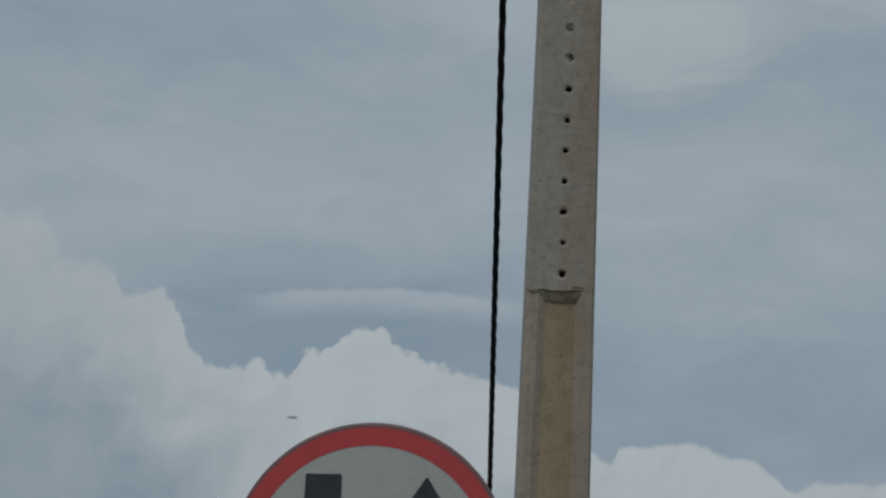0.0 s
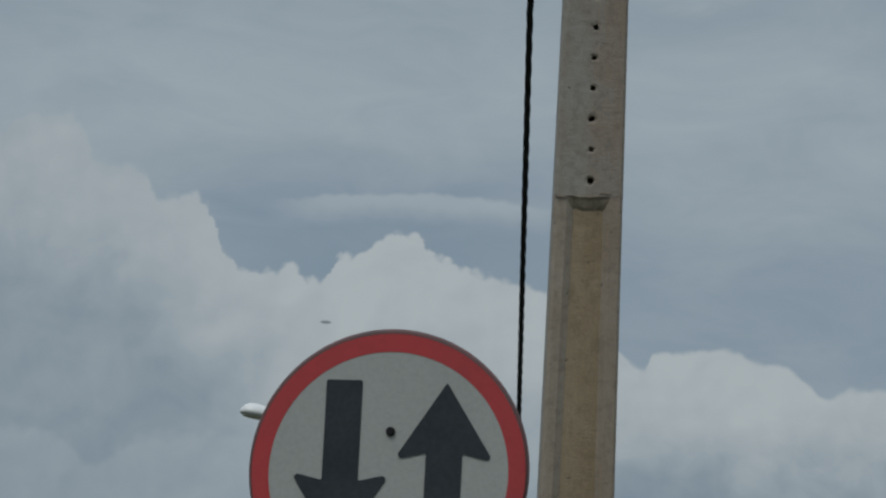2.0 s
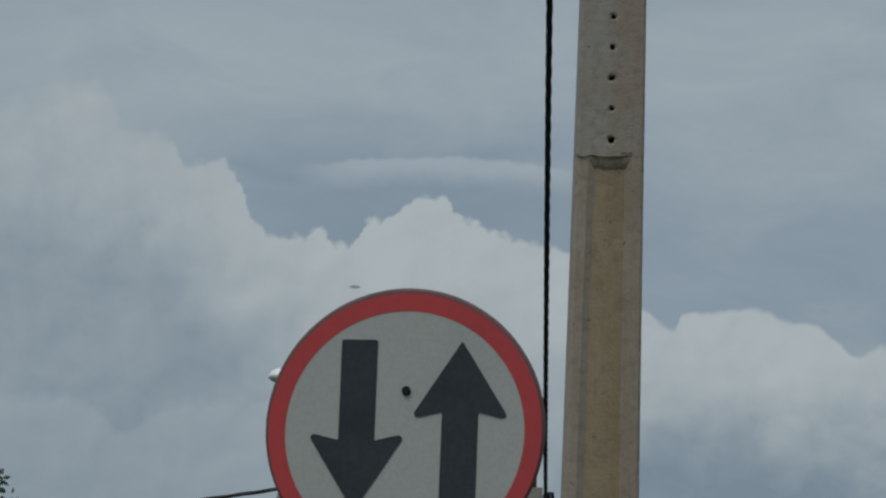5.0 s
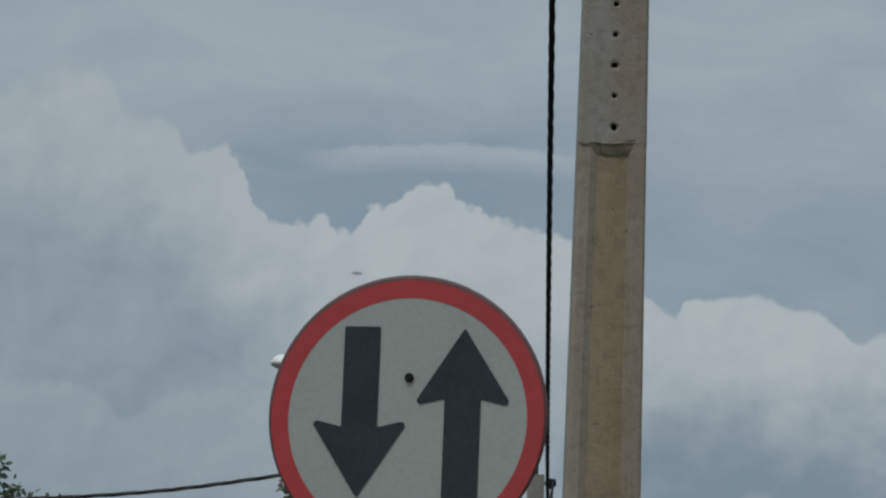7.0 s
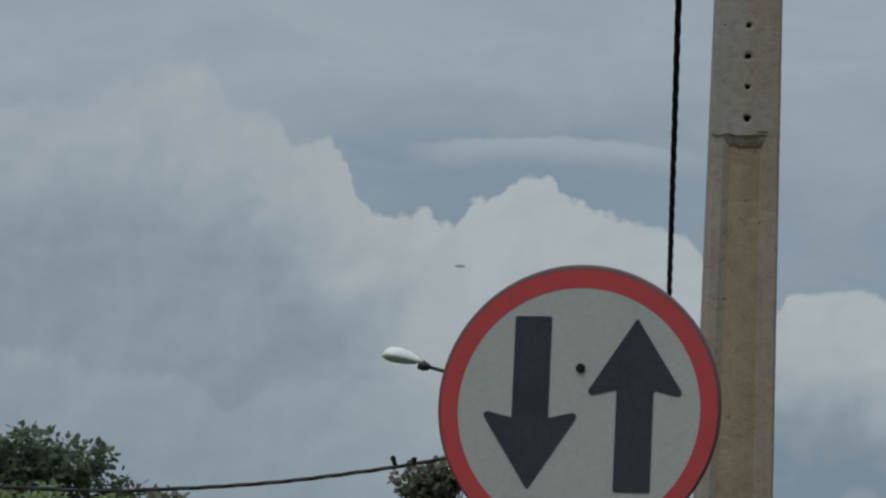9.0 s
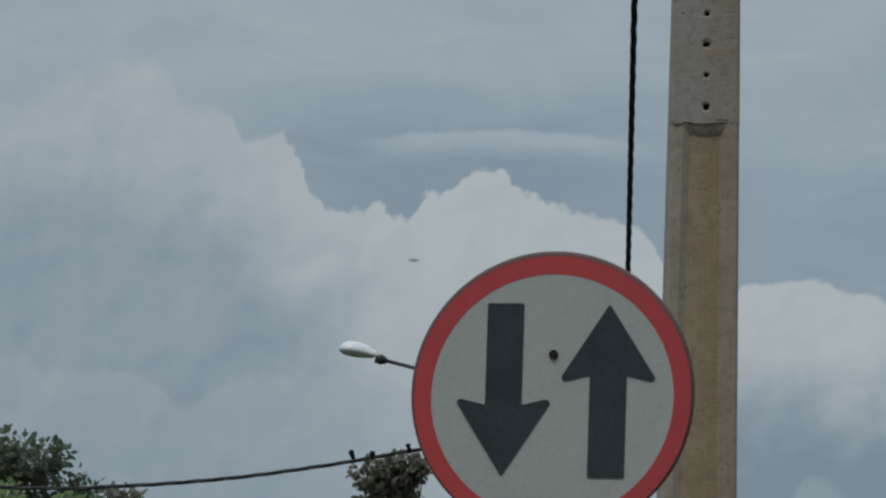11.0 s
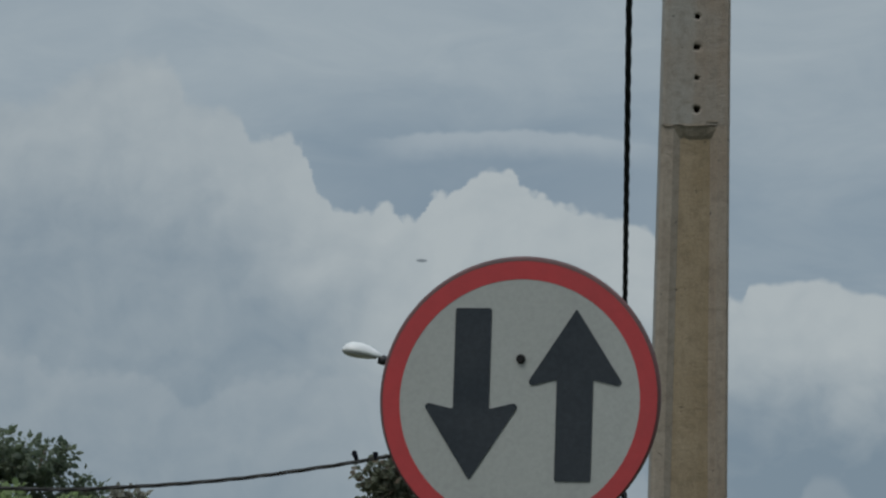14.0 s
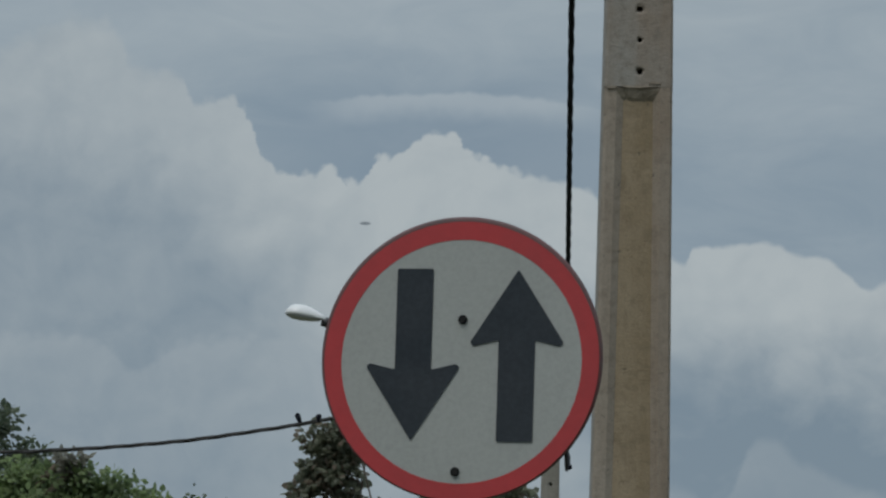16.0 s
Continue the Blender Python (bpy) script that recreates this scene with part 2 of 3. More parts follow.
def concrete(name, grey, ochre, pale):
    """Cast concrete: broad damp blotches, a few rain streaks, dark specks and pitted grain."""
    m, k, p = surface(name, grey, 0.9)
    at = k.put("ShaderNodeTexCoord").outputs["Object"]
    run = k.put("ShaderNodeMapping")
    k.wire(at, run.inputs["Vector"])
    run.inputs["Scale"].default_value = (17, 17, 0.9)
    streaks, blotch = k.noise(run.outputs[0], 1.0, 6, 0.62, 0.8), k.noise(at, 4.2, 6, 0.62, 0.2)
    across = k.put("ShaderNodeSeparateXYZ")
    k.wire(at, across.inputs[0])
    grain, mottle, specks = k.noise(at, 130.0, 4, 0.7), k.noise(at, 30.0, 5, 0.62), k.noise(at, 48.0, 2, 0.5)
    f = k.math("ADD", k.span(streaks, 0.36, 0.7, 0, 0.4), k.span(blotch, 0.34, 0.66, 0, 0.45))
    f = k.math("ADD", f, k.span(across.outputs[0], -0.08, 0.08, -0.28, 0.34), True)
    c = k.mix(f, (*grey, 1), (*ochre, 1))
    c = k.mix(k.span(streaks, 0.6, 0.72, 0, 0.4), c, (*pale, 1))
    c = k.mix(k.span(mottle, 0.3, 0.56, 0.34, 0), c, tuple(0.45 * v for v in ochre) + (1,))
    c = k.mix(k.span(specks, 0.7, 0.76, 0, 0.75), c, (0.05, 0.048, 0.042, 1))
    c = k.mix(k.span(grain, 0.3, 0.7, 0.2, 0), c, (0.08, 0.075, 0.065, 1))
    k.wire(c, p.inputs["Base Color"])
    b = k.put("ShaderNodeBump")
    b.inputs["Strength"].default_value, b.inputs["Distance"].default_value = 0.5, 0.006
    k.wire(k.math("SUBTRACT", k.math("ADD", grain, k.math("MULTIPLY", mottle, 1.5)), k.span(specks, 0.68, 0.76)), b.inputs["Height"])
    k.wire(b.outputs[0], p.inputs["Normal"])
    return m


def foliage(name, dark, light, dry=None):
    """Leaves: each of its own green, some light from the far side, a few dry ones."""
    m, k, p = surface(name, dark, 0.5)
    r = k.put("ShaderNodeNewGeometry").outputs["Random Per Island"]
    at = k.put("ShaderNodeTexCoord").outputs["Object"]
    patch = k.noise(at, 0.9, 3, 0.6)
    f = k.math("ADD", k.math("MULTIPLY", r, 0.6), k.span(patch, 0.38, 0.64, 0, 0.6), True)
    c = k.mix(f, (*dark, 1), (*light, 1))
    if dry:
        c = k.mix(k.span(k.math("ADD", k.math("MULTIPLY", r, 0.7), k.noise(at, 1.7, 2, 0.5)), 0.96, 1.08), c, (*dry, 1))
    k.wire(c, p.inputs["Base Color"])
    p.inputs["Subsurface Weight"].default_value = 0.0
    p.inputs["Transmission Weight"].default_value = 0.0
    t = k.put("ShaderNodeBsdfTranslucent")
    k.wire(c, t.inputs["Color"])
    both = k.put("ShaderNodeMixShader")
    both.inputs[0].default_value = 0.58
    k.wire(p.outputs[0], both.inputs[1])
    k.wire(t.outputs[0], both.inputs[2])
    out = next(n for n in m.node_tree.nodes if n.type == "OUTPUT_MATERIAL")
    k.wire(both.outputs[0], out.inputs["Surface"])
    return m


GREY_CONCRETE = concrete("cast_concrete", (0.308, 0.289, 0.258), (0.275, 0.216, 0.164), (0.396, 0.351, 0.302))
FLANGE_CONCRETE = concrete("stained_concrete", (0.342, 0.292, 0.237), (0.273, 0.216, 0.163), (0.482, 0.425, 0.345))
# brown-stained concrete, its colour darkened for the shade under the ledge
SHADED_CONCRETE = concrete("shaded_concrete", (0.27, 0.23, 0.175), (0.19, 0.155, 0.112), (0.32, 0.275, 0.21))
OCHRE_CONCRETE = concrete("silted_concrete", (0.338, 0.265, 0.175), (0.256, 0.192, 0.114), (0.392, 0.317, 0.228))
FAR_CONCRETE = concrete("weathered_concrete", (0.3, 0.285, 0.25), (0.22, 0.2, 0.165), (0.36, 0.34, 0.3))
STEEL = weathered("galvanised_steel", (0.4, 0.36, 0.355), (0.28, 0.25, 0.245), 14, 0.45, 0.7, 0.1, 140)
RIM = weathered("worn_rim", (0.13, 0.045, 0.045), (0.085, 0.07, 0.07), 16, 0.6, 0.0, 0.1, 90, 0.6)
WHITE = weathered("white_sheeting", (0.375, 0.388, 0.37), (0.31, 0.322, 0.308), 5, 0.42, 0, 0.06, 150, 0.35)
RED = weathered("red_sheeting", (0.46, 0.044, 0.047), (0.36, 0.036, 0.04), 7, 0.4, 0, 0.06, 70, 0.6)
BLACK = weathered("black_sheeting", (0.009, 0.014, 0.02), (0.024, 0.031, 0.04), 8, 0.42, 0, 0.05, 140, 0.4)
BOLT = weathered("dark_bolt", (0.01, 0.011, 0.012), (0.022, 0.02, 0.019), 120, 0.55, 0.6, 0.1, 300)
CABLE = weathered("black_insulation", (0.003, 0.004, 0.009), (0.007, 0.009, 0.016), 6, 0.85, 0, 0.1, 60)
CABLE.node_tree.nodes["Principled BSDF"].inputs["Specular IOR Level"].default_value = 0.2
WORN_CABLE = weathered("greyed_insulation", (0.01, 0.011, 0.013), (0.035, 0.032, 0.026), 5, 0.7, 0, 0.1, 60)
LAMP_BODY = weathered("lamp_casting", (0.74, 0.75, 0.75), (0.64, 0.65, 0.65), 6, 0.35, 0, 0.05, 50)
LAMP_DARK = weathered("lamp_neck", (0.02, 0.02, 0.024), (0.04, 0.04, 0.042), 9, 0.5, 0.3, 0.1, 60)
LAMP_BOWL, _, _p = surface("lamp_bowl", (0.42, 0.43, 0.43), 0.2)
BARK = weathered("bark", (0.09, 0.07, 0.05), (0.15, 0.12, 0.09), 4, 0.9, 0, 0.8, 30)
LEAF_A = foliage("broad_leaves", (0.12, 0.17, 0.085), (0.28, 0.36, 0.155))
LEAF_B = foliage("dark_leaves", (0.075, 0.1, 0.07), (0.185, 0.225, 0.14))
LEAF_C = foliage("vine_leaves", (0.11, 0.125, 0.09), (0.26, 0.275, 0.195), (0.19, 0.155, 0.115))
LEAF_DRY = foliage("dead_leaves", (0.17, 0.165, 0.135), (0.28, 0.275, 0.225))
EARTH = weathered("grassy_earth", (0.10, 0.085, 0.055), (0.05, 0.075, 0.03), 0.25, 0.95, 0, 0.6, 6)


# ---- building helpers ----
def mesh_of(name, bm, material, smooth=False):
    bmesh.ops.recalc_face_normals(bm, faces=bm.faces)
    me = bpy.data.meshes.new(name)
    bm.to_mesh(me)
    bm.free()
    me.materials.append(material)
    if smooth:
        me.polygons.foreach_set("use_smooth", [True] * len(me.polygons))
    return me


def part(name, bm, material, parent, label="", smooth=False):
    ob = new(name, mesh_of(name, bm, material, smooth))
    ob.parent = parent
    if label:
        ob["label"] = label
    return ob


def thing(name, place, label, category, group="", turn=(0, 0, 0)):
    ob = new(name)
    ob.empty_display_size = 0.2
    ob.matrix_basis = pose(*place, *turn)
    return tagged(ob, label, category, group)


def loft(bm, low, high):
    """A closed prism between two rings of as many points."""
    a, b = [bm.verts.new(p) for p in low], [bm.verts.new(p) for p in high]
    n = len(a)
    for i in range(n):
        bm.faces.new((a[i], a[(i + 1) % n], b[(i + 1) % n], b[i]))
    bm.faces.new(a[::-1])
    bm.faces.new(b)


def tube(bm, points, radius, sides=8, caps=True):
    """A round tube along points; radius: one number or one per point."""
    points = [Vector(p) for p in points]
    radii = radius if isinstance(radius, (list, tuple)) else [radius] * len(points)
    rings, up = [], Vector((0, 0, 1))
    for i, p in enumerate(points):
        d = (points[min(i + 1, len(points) - 1)] - points[max(i - 1, 0)]).normalized()
        ref = up if abs(d.z) < 0.95 else Vector((0, 1, 0))
        s = d.cross(ref).normalized()
        t = s.cross(d)
        rings.append([bm.verts.new(p + radii[i] * (math.cos(a) * s + math.sin(a) * t)) for a in (2 * math.pi * j / sides for j in range(sides))])
    for a, b in zip(rings, rings[1:]):
        for j in range(sides):
            bm.faces.new((a[j], a[(j + 1) % sides], b[(j + 1) % sides], b[j]))
    if caps:
        bm.faces.new(rings[0][::-1])
        bm.faces.new(rings[-1])


def slab(bm, outline, y0, y1):
    """An upright plate: an outline of (x, z) given thickness from y0 (front) to y1."""
    loft(bm, [(x, y0, z) for x, z in outline], [(x, y1, z) for x, z in outline])


def disc(r, n=96, cx=0.0, cz=0.0):
    return [(cx + r * math.cos(2 * math.pi * i / n), cz + r * math.sin(2 * math.pi * i / n)) for i in range(n)]


def ring_slab(bm, r0, r1, y0, y1, n=96, cx=0.0, cz=0.0, drop=0.0):
    """An upright ring; drop: how far its opening lies below its middle."""
    loops = [[bm.verts.new((x, y, z)) for x, z in disc(r, n, cx, cz - d)] for r, y, d in ((r0, y0, drop), (r1, y0, 0), (r1, y1, 0), (r0, y1, drop))]
    for a, b in zip(loops, loops[1:] + loops[:1]):
        for i in range(n):
            bm.faces.new((a[i], a[(i + 1) % n], b[(i + 1) % n], b[i]))


# ---- ground ----
bm = bmesh.new()
bmesh.ops.create_grid(bm, x_segments=60, y_segments=60, size=2500)
for v in bm.verts:
    v.co.z = 0.0
tagged(new("ground", mesh_of("ground", bm, EARTH)), "flat grassy earth beside the road", "ground", kind="structure")


# ---- the round two-way traffic sign ----
def rounded(outline, r):
    """An outline with its corners cut round by about r."""
    out, n = [], len(outline)
    for i, p in enumerate(outline):
        p, a, b = Vector(p), Vector(outline[i - 1]), Vector(outline[(i + 1) % n])
        p0, p1 = p + (a - p).normalized() * r, p + (b - p).normalized() * r
        for k in range(4):
            t = k / 3
            out.append(tuple((1 - t) ** 2 * p0 + 2 * t * (1 - t) * p + t * t * p1))
    return out


def arrow(up):
    """Outline of an arrow with back-swept barbs about its own middle, pointing up or down."""
    pts = [(-0.0243, -0.1137), (0.0243, -0.1137), (0.0243, 0.0203), (0.0585, 0.0122), (0.0628, 0.0172), (0.0, 0.1142), (-0.0628, 0.0172), (-0.0585, 0.0122), (-0.0243, 0.0203)]
    return rounded(pts if up else [(-x, -z) for x, z in pts], 0.0032)


def rolled_disc(bm, r, cz, n=128):
    """A pressed disc whose edge rolls back in a small round."""
    rows = [(r - 0.006, 0.0), (r - 0.003, 0.0006), (r - 0.001, 0.0024), (r, 0.005), (r - 0.0008, 0.0085), (r - 0.004, 0.0095)]
    loops = [[bm.verts.new((x, y, z)) for x, z in disc(q, n, 0.0, cz)] for q, y in rows]
    for a, b in zip(loops, loops[1:]):
        for i in range(n):
            bm.faces.new((a[i], a[(i + 1) % n], b[(i + 1) % n], b[i]))
    bm.faces.new(loops[0])
    bm.faces.new(loops[-1])


def road_sign():
    s = thing("road_sign", (0.002, 6.373, 0), "round two-way sign, red border, black arrows, on steel post", "traffic sign")
    bm = bmesh.new()
    tube(bm, [(-0.006, 0.036, 0), (-0.006, 0.036, 2.42)], 0.025, 20)
    part("post", bm, STEEL, s, "round galvanised steel post", True)
    c = pose(0.0015, 0, 2.3225, 0, 0, -12) @ pose(0, 0, 0, 0, 0.4, 0)

    def face(name, bm, material, label):
        bmesh.ops.transform(bm, matrix=c, verts=bm.verts)
        return part(name, bm, material, s, label)

    bm = bmesh.new()
    rolled_disc(bm, 0.1888, -0.0008)
    face("plate", bm, RIM, "steel disc with a dull worn maroon rim")
    bm = bmesh.new()
    slab(bm, disc(0.1622, 128, 0.0, -0.0048), -0.0012, -0.0002)
    face("white_face", bm, WHITE, "greyed white reflective film")
    bm = bmesh.new()
    ring_slab(bm, 0.1612, 0.1842, -0.0016, -0.0002, 128, 0.0006, -0.0037, 0.0011)
    face("red_border", bm, RED, "faded red reflective border")
    for name, x, z, up in (("down_arrow", -0.0637, 0.004, False), ("up_arrow", 0.0748, 0.003, True)):
        bm = bmesh.new()
        slab(bm, [(px + x, pz + z) for px, pz in arrow(up)], -0.0026, -0.0006)
        face(name, bm, BLACK, "matt black arrow film")
    for x, z in ((0.0015, 0.0503), (-0.003, -0.1506)):
        bm = bmesh.new()
        loft(bm, [(x + 0.0045 * math.cos(a), -0.006, z + 0.005 * math.sin(a)) for a in (math.pi / 3 * i for i in range(6))],
             [(x + 0.005 * math.cos(a), 0.0, z + 0.005 * math.sin(a)) for a in (math.pi / 3 * i for i in range(6))])
        bolt = face("bolt", bm, BOLT, "dark rusted bolt head")
        bm = bmesh.new()
        ring_slab(bm, 0.003, 0.0062, -0.0032, -0.0008, 24, x, z)
        bmesh.ops.transform(bm, matrix=c, verts=bm.verts)
        part("washer", bm, BOLT, bolt)
    bm = bmesh.new()
    ring_slab(bm, 0.0285, 0.0325, -0.02, 0.02, 24)
    bmesh.ops.transform(bm, matrix=pose(-0.006, 0.036, 2.172, 90, 0, 0), verts=bm.verts)
    part("clamp", bm, STEEL, s, "steel pipe clamp")


road_sign()


# ---- concrete poles ----
def drilled_face(bm, half, z0, z1, pitch, first, radius, deep, y=0.0, plugs=()):
    """The front of a pole from z0 to z1 with a row of round drilled holes, some stopped with mortar; half(z): its half width."""
    rows = [first + i * pitch for i in range(int((z1 - first) / pitch))]
    cuts = [z0] + [(a + b) / 2 for a, b in zip(rows, rows[1:])] + [z1]
    for n, zc in enumerate(rows):
        a, b = cuts[n], cuts[n + 1]
        rnd = random.Random(n)
        r0 = radius * rnd.uniform(0.8, 1.15) * (1.35 if n in plugs else 1.0)
        edge = []
        for i in range(16):
            ang = 2 * math.pi * (i + 0.5) / 16
            dx, dz = math.cos(ang), math.sin(ang)
            k = min((half((a + b) / 2) - 0.008) / max(abs(dx), 1e-6), ((b - zc) if dz > 0 else (zc - a)) / max(abs(dz), 1e-6))
            px, pz = dx * k, zc + dz * k
            edge.append((px, y, min(max(pz, a), b)))
        for corner in range(4):
            sx, top = (1, -1, -1, 1)[corner], (1, 1, 0, 0)[corner]
            z = b if top else a
            best = min(range(16), key=lambda i: (edge[i][0] - sx * half(z)) ** 2 + (edge[i][2] - z) ** 2)
            edge[best] = (sx * (half(z) - 0.008), y, z)
        outer = [bm.verts.new(p) for p in edge]
        chip = [rnd.uniform(1.35, 1.9) for _ in range(16)]
        lip = [bm.verts.new((r0 * chip[i] * math.cos(2 * math.pi * (i + 0.5) / 16), y, zc + r0 * chip[i] * math.sin(2 * math.pi * (i + 0.5) / 16))) for i in range(16)]
        worn = [rnd.uniform(0.8, 1.12) + 0.16 * math.cos(2 * math.pi * i / 16 - n) for i in range(16)]
        hole = [bm.verts.new((r0 * worn[i] * math.cos(2 * math.pi * (i + 0.5) / 16), y + 0.003, zc + r0 * worn[i] * math.sin(2 * math.pi * (i + 0.5) / 16))) for i in range(16)]
        end = [bm.verts.new((v.co.x, y + (0.009 + 0.006 * math.sin(2.0 * n + 0.4 * i) if n in plugs else deep), v.co.z)) for i, v in enumerate(hole)]
        for p, q in ((outer, lip), (lip, hole), (hole, end)):
            for i in range(16):
                bm.faces.new((p[i], p[(i + 1) % 16], q[(i + 1) % 16], q[i]))
        bm.faces.new(end)


def concrete_pole(place, top, half, depth, ledge, pitch, first, radius, skin, silt, label):
    """A cast double-T pole: a drilled upper part and, below the ledge, a front channel between two flanges."""
    p = thing("utility_pole", place, label, "utility pole")
    bm = bmesh.new()
    base = ledge if ledge else 0.0

    def body(z, y0):
        h = half(z)
        return [(-h, y0, z), (-h, depth - 0.012, z), (-h + 0.012, depth, z), (h - 0.012, depth, z), (h, depth - 0.012, z), (h, y0, z)]

    # the solid behind the front skin
    levels = [i * top / 12 for i in range(13)]
    for a, b in zip(levels, levels[1:]):
        loft(bm, body(a, 0.075), body(b, 0.075))
    # skin round the drilled front: sides with chamfered arrises
    steps = [base + (top - base) * i / 12 for i in range(13)]
    for a, b in zip(steps, steps[1:]):
        for sx in (-1, 1):
            ha, hb = half(a), half(b)
            q = [bm.verts.new(v) for v in ((sx * (ha - 0.008), 0, a), (sx * ha, 0.008, a), (sx * ha, 0.075, a))]
            w = [bm.verts.new(v) for v in ((sx * (hb - 0.008), 0, b), (sx * hb, 0.008, b), (sx * hb, 0.075, b))]
            for i in range(2):
                bm.faces.new((q[i], q[i + 1], w[i + 1], w[i]))
    drilled_face(bm, half, base, top, pitch, first, radius, 0.07, 0.0, (7, 8, 9, 12) if ledge else ())
    bm.faces.new([bm.verts.new(v) for v in ((-half(top), 0, top), (half(top), 0, top), (half(top), 0.075, top), (-half(top), 0.075, top))])
    if ledge:
        h = half(ledge)
        bm.faces.new([bm.verts.new(v) for v in ((-h, 0.0, ledge), (h, 0.0, ledge), (h, 0.075, ledge), (-h, 0.075, ledge))])
    part("shaft", bm, skin, p, "grey cast concrete with a row of drilled holes")
    if not ledge:
        return p
    # flanges and the channel floor, stained with silt
    for sx in (-1, 1):
        bm = bmesh.new()
        rnd = random.Random(5 + sx)
        zs = [ledge * i / 14 for i in range(15)]
        rows = []
        for z in zs:
            h, w = half(z), 0.040 + rnd.uniform(-0.002, 0.002)
            f = 0.0025 if sx < 0 else 0.0006
            rows.append([(sx * (h - 0.009), f, z), (sx * (h - 0.0006), f + 0.0085, z), (sx * (h - 0.0006), 0.0752, z), (sx * (h - w - 0.024), 0.0752, z), (sx * (h - w - 0.022), 0.0165, z), (sx * (h - w - 0.004), f + 0.003, z), (sx * (h - w), f, z)])
        rings = [[bm.verts.new(v) for v in r] for r in rows]
        for a, b in zip(rings, rings[1:]):
            for i in range(7):
                bm.faces.new((a[i], a[(i + 1) % 7], b[(i + 1) % 7], b[i]))
        bm.faces.new(rings[0])
        bm.faces.new(rings[-1])
        part("flange", bm, FLANGE_CONCRETE, p, "worn edge flange stained brown")
    bm = bmesh.new()
    hl, h0 = half(ledge) - 0.056, half(0) - 0.056
    loft(bm, [(-h0, 0.0175, 0), (h0, 0.0175, 0), (h0, 0.076, 0), (-h0, 0.076, 0)], [(-hl, 0.0175, ledge - 0.036), (hl, 0.0175, ledge - 0.036), (hl, 0.076, ledge - 0.036), (-hl, 0.076, ledge - 0.036)])
    channel = part("channel", bm, silt, p, "recessed channel stained ochre by silt")
    # sloping stained end of the channel under the drilled part, ledge shade put into its colour, broken and uneven
    # where the form was pulled
    bm = bmesh.new()
    rnd = random.Random(21)
    n = 12
    rows = []
    for k in range(5):
        f = k / 4
        w = hl + 0.004 + 0.018 * f
        y = 0.017 - 0.0162 * f ** 0.7
        rows.append([bm.verts.new((w * (2 * i / n - 1), y + rnd.uniform(-0.0004, 0.0006) + 0.003 * (i == 2), ledge - 0.042 + 0.038 * f + (rnd.uniform(-0.003, 0.001) if k < 4 else rnd.uniform(-0.001, 0.002)))) for i in range(n + 1)])
    for p0, p1 in zip(rows, rows[1:]):
        for i in range(n):
            bm.faces.new((p0[i], p0[i + 1], p1[i + 1], p1[i]))
    back = [[bm.verts.new((v.co.x, 0.07, v.co.z)) for v in (r[0], r[-1])] for r in (rows[0], rows[-1])]
    bm.faces.new([*rows[0], back[0][1], back[0][0]])
    bm.faces.new([*rows[-1], back[1][1], back[1][0]])
    part("channel_end", bm, SHADED_CONCRETE, channel, "dark brown-stained slope closing the channel, shade in its colour")
    # a lip of spilled mortar along the joint and chips down the arrises
    for x, z, w, h in ((-0.01, ledge - 0.001, 0.05, 0.004), (0.05, ledge + 0.012, 0.022, 0.003), (-half(ledge) + 0.02, ledge - 0.004, 0.018, 0.004)):
        bm = bmesh.new()
        ring = [(x + w * math.cos(a) * rnd.uniform(0.75, 1.1), z + h * math.sin(a) * rnd.uniform(0.6, 1.3)) for a in (2 * math.pi * i / 14 for i in range(14))]
        loft(bm, [(q[0], -0.003, q[1]) for q in ring], [(q[0], 0.004, q[1]) for q in ring])
        part("mortar_lip", bm, FLANGE_CONCRETE, p, "thin ragged smear of mortar")
    return p


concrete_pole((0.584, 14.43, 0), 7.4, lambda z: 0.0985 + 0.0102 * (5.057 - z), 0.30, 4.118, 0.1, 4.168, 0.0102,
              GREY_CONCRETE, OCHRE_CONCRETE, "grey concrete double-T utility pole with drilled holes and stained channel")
concrete_pole((1.14, 46.0, 0), 6.2, lambda z: 0.094 + 0.009 * (5.3 - z), 0.24, None, 0.26, 0.35, 0.017,
              FAR_CONCRETE, FAR_CONCRETE, "distant weathered concrete utility pole carrying a street lamp")


# ---- cables ----
def along(a, b, sag, n):
    """Points of a hanging line between two ends."""
    a, b = Vector(a), Vector(b)
    return [a.lerp(b, i / n) - Vector((0, 0, 4 * sag * (i / n) * (1 - i / n))) for i in range(n + 1)]


def twisted(parent, line, strands, gap, radius, lay, material):
    """Insulated strands laid round each other along a line, a part each."""
    run = [0.0]
    for p, q in zip(line, line[1:]):
        run.append(run[-1] + (q - p).length)
    for s in range(strands):
        pts = []
        for i, p in enumerate(line):
            d = (line[min(i + 1, len(line) - 1)] - line[max(i - 1, 0)]).normalized()
            side = d.cross(Vector((0, 0, 1))).normalized()
            up = side.cross(d)
            a = 2 * math.pi * (run[i] / lay + s / strands)
            pts.append(p + gap * (math.cos(a) * side + math.sin(a) * up))
        bm = bmesh.new()
        tube(bm, pts, radius, 6)
        part("strand", bm, material, parent, "", True)


